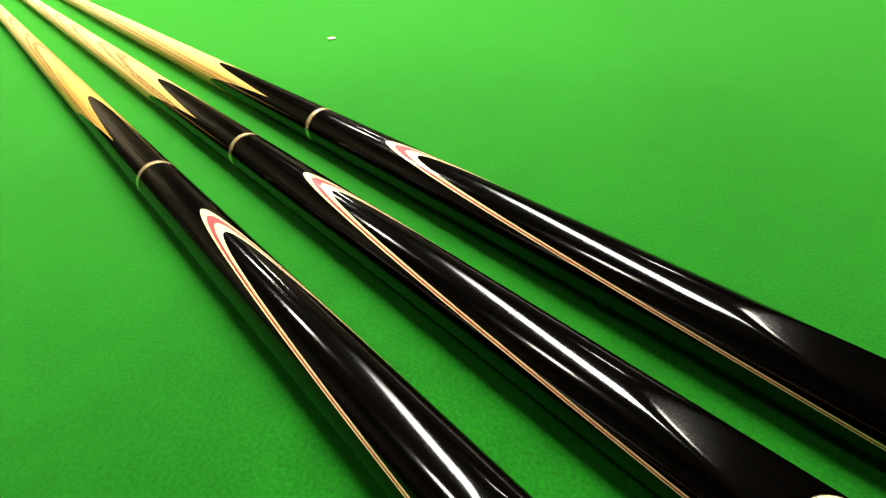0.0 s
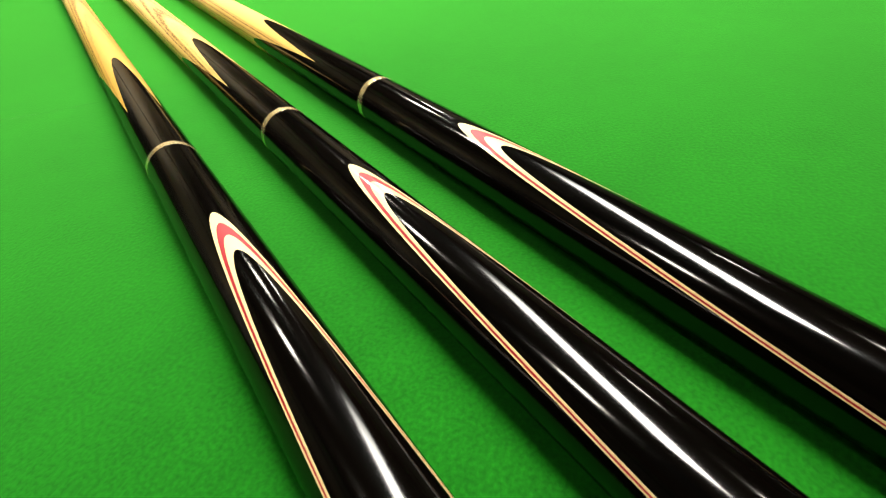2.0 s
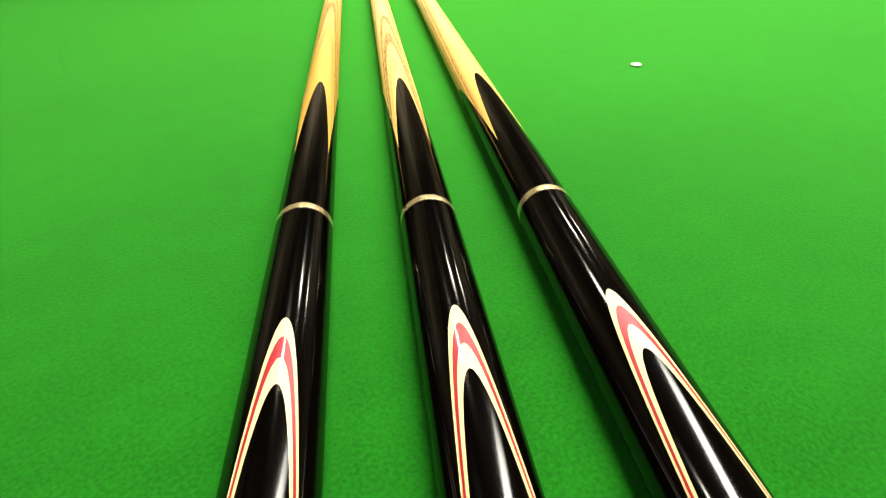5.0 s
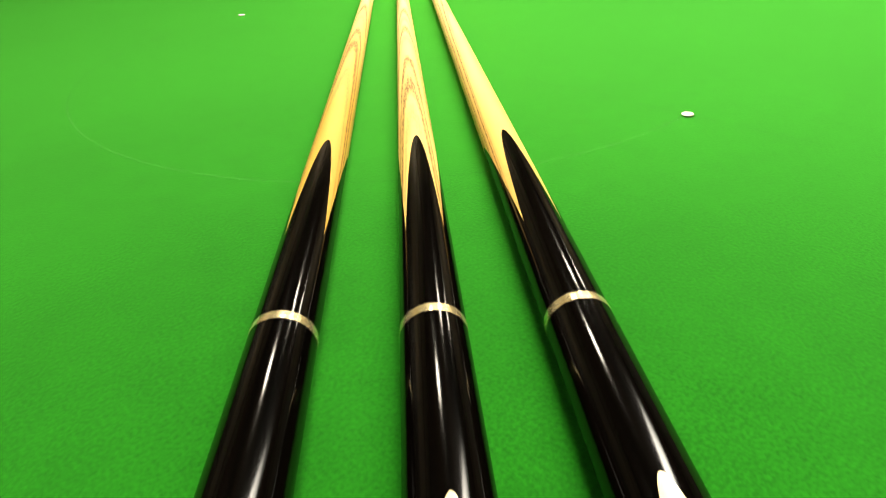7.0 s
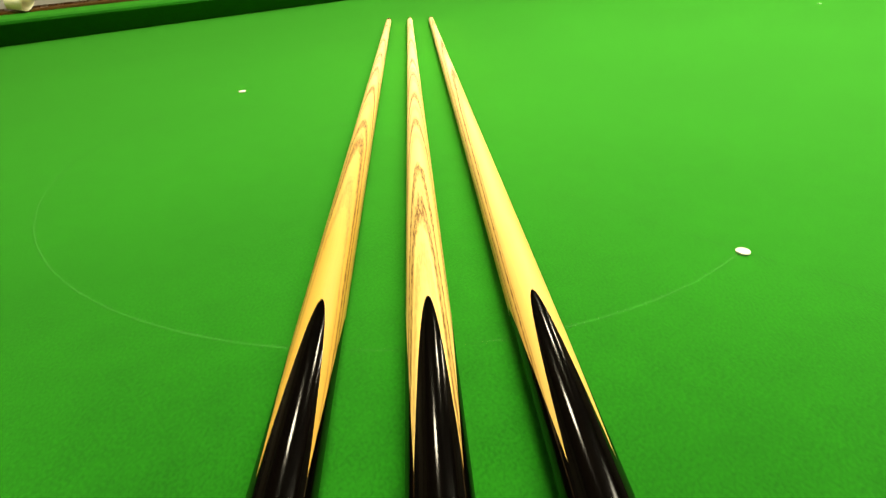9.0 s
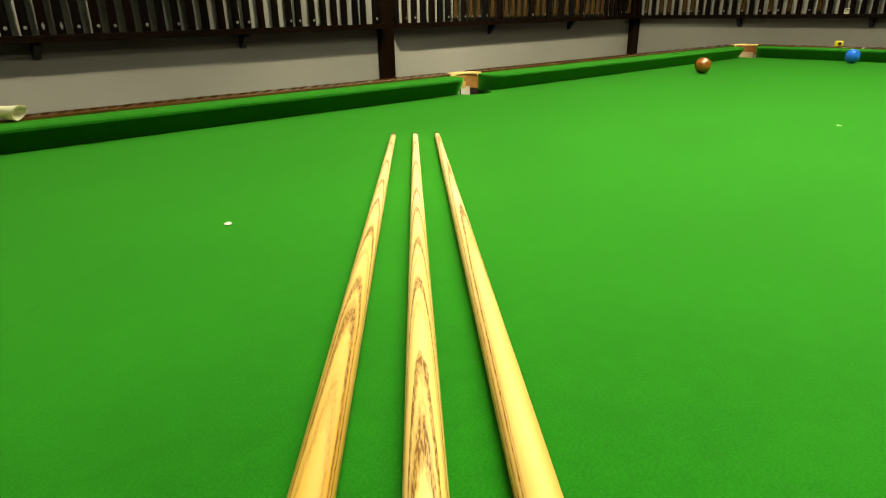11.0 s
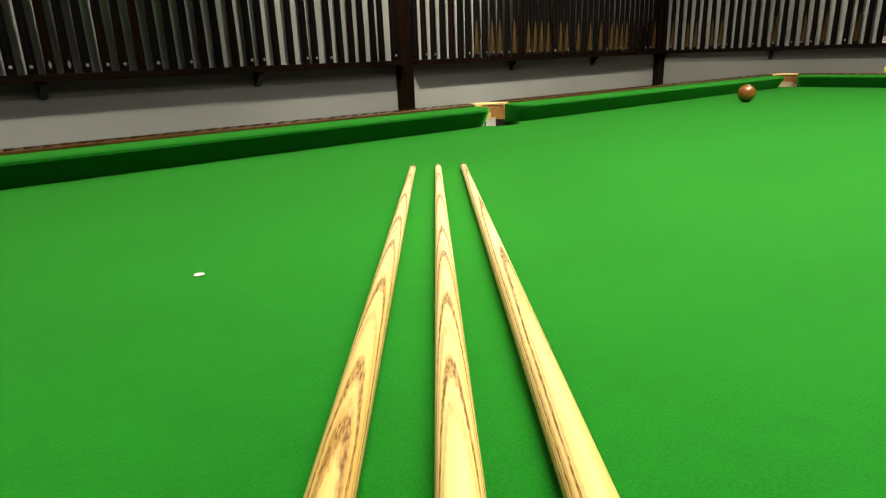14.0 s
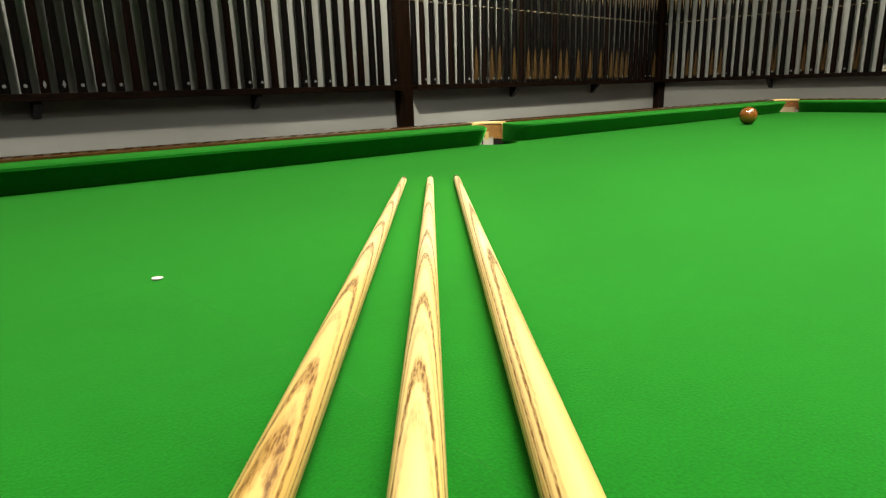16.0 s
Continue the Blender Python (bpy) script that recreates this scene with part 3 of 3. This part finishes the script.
    for k, (w, o) in enumerate(((0.010, 0.0042), (0.013, 0.0), (0.009, -0.0042))):
        part("badge_lettering", box(o - 0.0008, o + 0.0008, -w / 2, w / 2, 0.0003, 0.0007), LEATHER_TIP, badge, "brown unreadable lettering")
    # ferrule and tip
    rt = cue_radius(0.022)
    ferrule = part("ferrule", turned([(R_TIP * 0.90, 0), (rt * 1.004, 0.014)], 32, True), BRASS, cue, "brass ferrule", 30)
    ferrule.matrix_basis = pose(0.008, 0, rt, 0, 90, 0)
    tip = part("tip", turned([(R_TIP * 0.2, -0.0078), (R_TIP * 0.45, -0.0066), (R_TIP * 0.68, -0.0042), (R_TIP * 0.84, -0.0015), (R_TIP * 0.89, 0.0)], 28), LEATHER_TIP, cue, "dark leather tip", 60)
    tip.matrix_basis = pose(0.008, 0, rt, 0, 90, 0)
    return cue


PALE = (0.82, 0.64, 0.32)
DARK = (0.12, 0.048, 0.002)
CUES = [  # tip, heading, roll of the splice and of the butt, growth-ring points, label
    ((-0.6109, 0.5322), -132.676, 6, 4, [0.10, 0.24, 0.354, 0.447, 0.548, 0.673, 0.722], "black-butted snooker cue with arrow-grained ash shaft and amber cast"),
    ((-0.5836, 0.5048), -131.925, 1, 1, [0.10, 0.25, 0.404, 0.482, 0.577, 0.673, 0.789, 0.854], "black-butted snooker cue with close arrow-grained ash shaft"),
    ((-0.5550, 0.4794), -131.226, 1, -5, [0.06, 0.286, 0.495], "black-butted snooker cue with plain-faced pale ash shaft"),
]
for k, (place, heading, rp, rb, apexes, label) in enumerate(CUES):
    pale = [(0.79, 0.58, 0.27), PALE, PALE][k]
    apexes = [[-0.5, -0.22, 0.02], [-0.45, -0.15], [-0.5, -0.3, -0.12]][k] + apexes
    wood = ash("ash_grain", apexes, pale, DARK, radians([4, -3, 12][k]), [(0.61, 0.50, 0.22), (0.85, 0.77, 0.54), (0.75, 0.63, 0.38)][k], [(0.019, 0.735, 0.006), (0.020, 0.80, 0.008), (0.004, 1.0, 0.004)][k])
    snooker_cue(place, heading, radians(rp), radians(rb), radians([0, 1.5, -5][k]), wood, label)


# ---- balls and small things on the table ----
def ball(x, y, mat, label):
    bm = bmesh.new()
    bmesh.ops.create_uvsphere(bm, u_segments=48, v_segments=32, radius=0.02625)
    ob = part("snooker_ball", bm, mat, None, "", 180)
    ob.matrix_basis = pose(x, y, 0.0263)
    tagged(ob, label, "snooker ball", "balls on the table")


ball(0.795, 0.597, BROWN, "glossy brown snooker ball near the corner pocket")
ball(1.470, 0.326, BLUE, "glossy blue snooker ball near the end cushion")

# rolled paper on the rail
bm = bmesh.new()
rows = []
for i in range(15):
    x = -0.017 + 0.034 * i / 14
    row = []
    for k in range(49):
        a = 2 * math.pi * k / 44
        r = (0.0095 + 0.004 * (i / 14) ** 2) + 0.00035 * k / 8 + 0.0006 * math.sin(3 * a + 40 * x) * (0.4 + i / 14)
        row.append(bm.verts.new((x + 0.006 * (i / 14) * math.sin(a + 0.8), r * math.cos(a), r * math.sin(a) * (1 - 0.1 * i / 14))))
    rows.append(row)
for a, b in zip(rows, rows[1:]):
    for k in range(48):
        bm.faces.new((a[k], a[k + 1], b[k + 1], b[k]))
bmesh.ops.solidify(bm, geom=bm.faces[:], thickness=0.0006)
roll = part("paper_roll", bm, PAPER, None, "", 50)
roll.matrix_basis = pose(-1.104, 0.946, 0.0510 + 0.0112, 0, 3, -38)
tagged(roll, "loosely rolled cream paper lying on the wooden rail", "paper roll")

# yellow tape measure on the end rail
tape = empty("tape_measure", pose(1.648, 0.424, 0.0511, 0, 0, 8), "small yellow tape measure with black hub on the rail", "tape measure")
part("case", box(-0.010, 0.010, -0.0145, 0.0145, 0, 0.020, 0.004), YELLOW, tape, "", 40)
part("hub", turned([(0.007, 0), (0.007, 0.002), (0.005, 0.003)], 24), BLACK_PLASTIC, tape, "black round hub").matrix_basis = pose(-0.012, -0.004, 0.011, 0, -90, 0)

# ---- the cue rack round the walls ----
SHELF_TOP, SHELF_LOW, SHELF_D = 0.152, 0.134, 0.066
CUE_OFF = 0.044
for a, b, wall in ((-3.2, 0.679, "n"), (0.757, 3.06, "n"), (-1.6, 2.125, "e")):
    d, m = SHELF_D, pose(0, WALL_N, 0) if wall == "n" else pose(WALL_E, 0, 0, 0, 0, -90)
    x0, x1 = (a, b) if wall == "n" else (-b, -a)
    shelf = empty("rack_shelf", m, "dark stained wooden shelf carrying upright cues", "shelf", "cue rack shelves")
    part("board", box(x0, x1, -d, -0.001, SHELF_LOW, SHELF_TOP, 0.003), SHELF_WOOD, shelf)
    part("lip", box(x0, x1, -d - 0.009, -d - 0.0005, SHELF_LOW - 0.002, SHELF_TOP + 0.004, 0.002), SHELF_WOOD, shelf, "raised front lip")
    part("top_rail", box(x0, x1, -0.03, -0.001, 1.30, 1.36, 0.003), SHELF_WOOD, shelf, "notched upper rail")
    for x in ((-2.28, -1.53, -0.777, -0.033) if wall == "n" and a < 0 else (1.503, 2.286) if wall == "n" else (-1.40, -0.65, 0.1, 0.85)):
        if x0 < x < x1:
            bm = bmesh.new()
            side = [(-0.001, SHELF_LOW - 0.001), (-0.056, SHELF_LOW - 0.001), (-0.052, SHELF_LOW - 0.012), (-0.012, 0.080), (-0.001, 0.078)]
            rows = [[bm.verts.new((x + e, y, z)) for y, z in side] for e in (-0.011, 0.011)]
            bm.faces.new(rows[0])
            bm.faces.new(rows[1][::-1])
            for k in range(5):
                bm.faces.new((rows[0][k], rows[0][(k + 1) % 5], rows[1][(k + 1) % 5], rows[1][k]))
            part("bracket", bm, BLACK_PLASTIC, shelf, "black triangular bracket")
for x, y0, w in ((0.718, WALL_N, 0.076), (3.105, WALL_N, 0.086)):
    d = 0.042
    post = part("rack_post", box(x - w / 2, x + w / 2, y0 - d, y0 - 0.001, FLOOR, CEIL - 0.001, 0.004), POST_WOOD, None)
    tagged(post, "dark brown wooden upright between rack bays", "post", "rack posts", "structure")

RACK_WOODS = []
for k, (a, b) in enumerate((((0.003, 0.0025, 0.002), (0.007, 0.005, 0.004)), ((0.004, 0.002, 0.0012), (0.011, 0.0045, 0.002)), ((0.036, 0.020, 0.006), (0.095, 0.054, 0.018)))):
    RACK_WOODS.append(dark_wood(["rack_ebony", "rack_rosewood", "rack_brown_maple"][k], a, b, 0.5, (12, 12, 0.8), 0.0))
for _m in RACK_WOODS:
    shader(_m).inputs["Specular IOR Level"].default_value = 0.05
RACK_ASH = dark_wood("rack_ash", (0.45, 0.30, 0.12), (0.60, 0.43, 0.20), 0.4, (12, 12, 0.6), 0.3)
PEARL = material("pearl_badge", (0.24, 0.24, 0.22), 0.3)


def rack_radius(h):
    return 0.0150 - (0.0150 - 0.0048) * h / 1.47


def band(h0, h1, n=20, cut=None, rows=10):
    bm = bmesh.new()
    hs = [h0 + (h1 - h0) * k / rows for k in range(rows + 1)]
    rings = [[bm.verts.new((rack_radius(h) * math.cos(2 * math.pi * k / n), rack_radius(h) * math.sin(2 * math.pi * k / n), h)) for k in range(n)] for h in hs]
    for a, b in zip(rings, rings[1:]):
        for k in range(n):
            bm.faces.new((a[k], a[(k + 1) % n], b[(k + 1) % n], b[k]))
    bm.faces.new(rings[0][::-1])
    bm.faces.new(rings[-1])
    return bm


def points(h0, h1, n, turn, proud=0.0004):
    """Four spliced points that rise from h0 to h1 round a standing cue."""
    bm = bmesh.new()
    for q in range(4):
        prev = None
        for i in range(9):
            t = i / 8
            h = h0 + (h1 - h0) * t
            half = math.pi / 4 * math.sqrt(1 - t)
            r = rack_radius(h) + proud
            row = [bm.verts.new((r * math.cos(turn + q * math.pi / 2 + half * (j / 3 - 1)), r * math.sin(turn + q * math.pi / 2 + half * (j / 3 - 1)), h)) for j in range(7)]
            if prev:
                for j in range(6):
                    bm.faces.new((prev[j], prev[j + 1], row[j + 1], row[j]))
            prev = row
    return bm


def rack_cue(butt, front, badge, label):
    """A cue standing upright on its butt, origin at its foot; its badge looks along -y."""
    cue = empty("rack_cue", pose(0, 0, -5), label, "snooker cue", "cues in the wall rack")
    part("butt", turned([(0.0124, 0.0), (0.0146, 0.003), (rack_radius(0.01), 0.01), (rack_radius(0.10), 0.10), (rack_radius(0.375), 0.375)], 20), butt, cue, "", 40)
    if front:
        part("front_splice", points(0.02, 0.19, 6, -math.pi / 4), front, cue, "brown pointed front splice", 60)
    part("joint_ring", turned([(rack_radius(0.375) + 0.0004, 0.375), (rack_radius(0.375) + 0.0004, 0.379)], 20), BRASS, cue, "brass joint ring", 40)
    part("splice", band(0.379, 0.44), butt, cue, "black spliced points", 40)
    part("shaft", band(0.44, 1.47), RACK_ASH, cue, "pale ash shaft", 40)
    part("point_splice", points(0.44, 0.545, 6, 0.0), butt, cue, "black spliced points", 60)
    if badge == "round":
        part("badge", turned([(0.0054, 0.0), (0.0054, 0.0012), (0.0044, 0.0016)], 18), PEARL, cue, "round pearl badge", 40).matrix_basis = pose(0, -0.0142, 0.026, 90, 0, 0)
    elif badge == "diamond":
        bm = bmesh.new()
        rows = [[bm.verts.new((x, y, z)) for x, z in ((0, 0.013), (0.005, 0), (0, -0.013), (-0.005, 0))] for y in (0.0, -0.0014)]
        bm.faces.new(rows[1])
        for k in range(4):
            bm.faces.new((rows[0][k], rows[0][(k + 1) % 4], rows[1][(k + 1) % 4], rows[1][k]))
        part("badge", bm, PEARL, cue, "diamond pearl badge").matrix_basis = pose(0, -0.0144, 0.03)
    return cue


kinds = {}
rng = random.Random(7)


def stand(x, y, turn, butt, front, badge):
    key = (butt, front, badge)
    names = ["ebony", "rosewood", "brown maple"]
    m = pose(x, y, SHELF_TOP + 0.0004, rng.uniform(-0.25, 0.25), rng.uniform(-0.25, 0.25), turn + rng.uniform(-14, 14))
    if key not in kinds:
        text = f"{'black ebony' if butt == 0 else 'dark rosewood'} butted snooker cue standing in rack" + (f", {badge} badge" if badge else "")
        kinds[key] = rack_cue(RACK_WOODS[butt], RACK_WOODS[front] if front is not None else None, badge, text)
        kinds[key].matrix_basis = m
    else:
        copy_thing(kinds[key], m)


FIRST_BAY = [-0.797, -0.746, -0.694, -0.639, -0.582, -0.526, -0.468, -0.415, -0.357, -0.301, -0.243, -0.187, -0.123, -0.063, -0.011, 0.053, 0.116, 0.186, 0.232, 0.299, 0.359, 0.418, 0.470, 0.535, 0.583, 0.652]
left = FIRST_BAY[0]
SPOTS_N = [left - 0.0545 * k for k in range(34, 0, -1)] + FIRST_BAY
SPOTS_N += [0.782 + 0.0598 * i for i in range(38)]
for p in SPOTS_N:
    late = p > 1.2
    front = rng.choice([None, 2, 1]) if late else rng.choice([None, None, None, 1])
    badge = "diamond" if FIRST_BAY[0] < p < FIRST_BAY[3] else rng.choice(["round", "round", None, None])
    stand(p - 0.0076 * (p + 1.0) + rng.uniform(-0.002, 0.002), WALL_N - CUE_OFF, 0, rng.choice([0, 0, 0, 1]), front, badge)
for i in range(38):
    front = rng.choice([None, None, 2, 1])
    stand(WALL_E - CUE_OFF, 0.02 + 0.0568 * i + rng.uniform(-0.003, 0.003), -90, rng.choice([0, 0, 0, 1]), front, rng.choice(["round", None, None]))

# price tag among the rack cues
tag = part("price_tag", box(-0.010, 0.010, -0.001, 0.0, -0.016, 0.016, 0.0004), PAPER, None)
tag.matrix_basis = pose(1.425, WALL_N - 0.078, 0.585, 4, 0, 0)
tagged(tag, "small pale price tag hanging against rack cues", "price tag")

# pale card standing at the foot of the end wall's cues
card = part("price_card", box(-0.0008, 0.0, -0.015, 0.015, 0.0, 0.034, 0.0003), PAPER, None)
card.matrix_basis = pose(WALL_E - 0.056, 0.777, SHELF_TOP + 0.0004)
tagged(card, "small pale card standing on the rack shelf", "price card")
for o, w in ((0.024, 0.011), (0.015, 0.009)):
    part("card_lettering", box(-0.0012, -0.0006, -w, w, o, o + 0.004), BLACK_PLASTIC, card, "dark unreadable lettering")
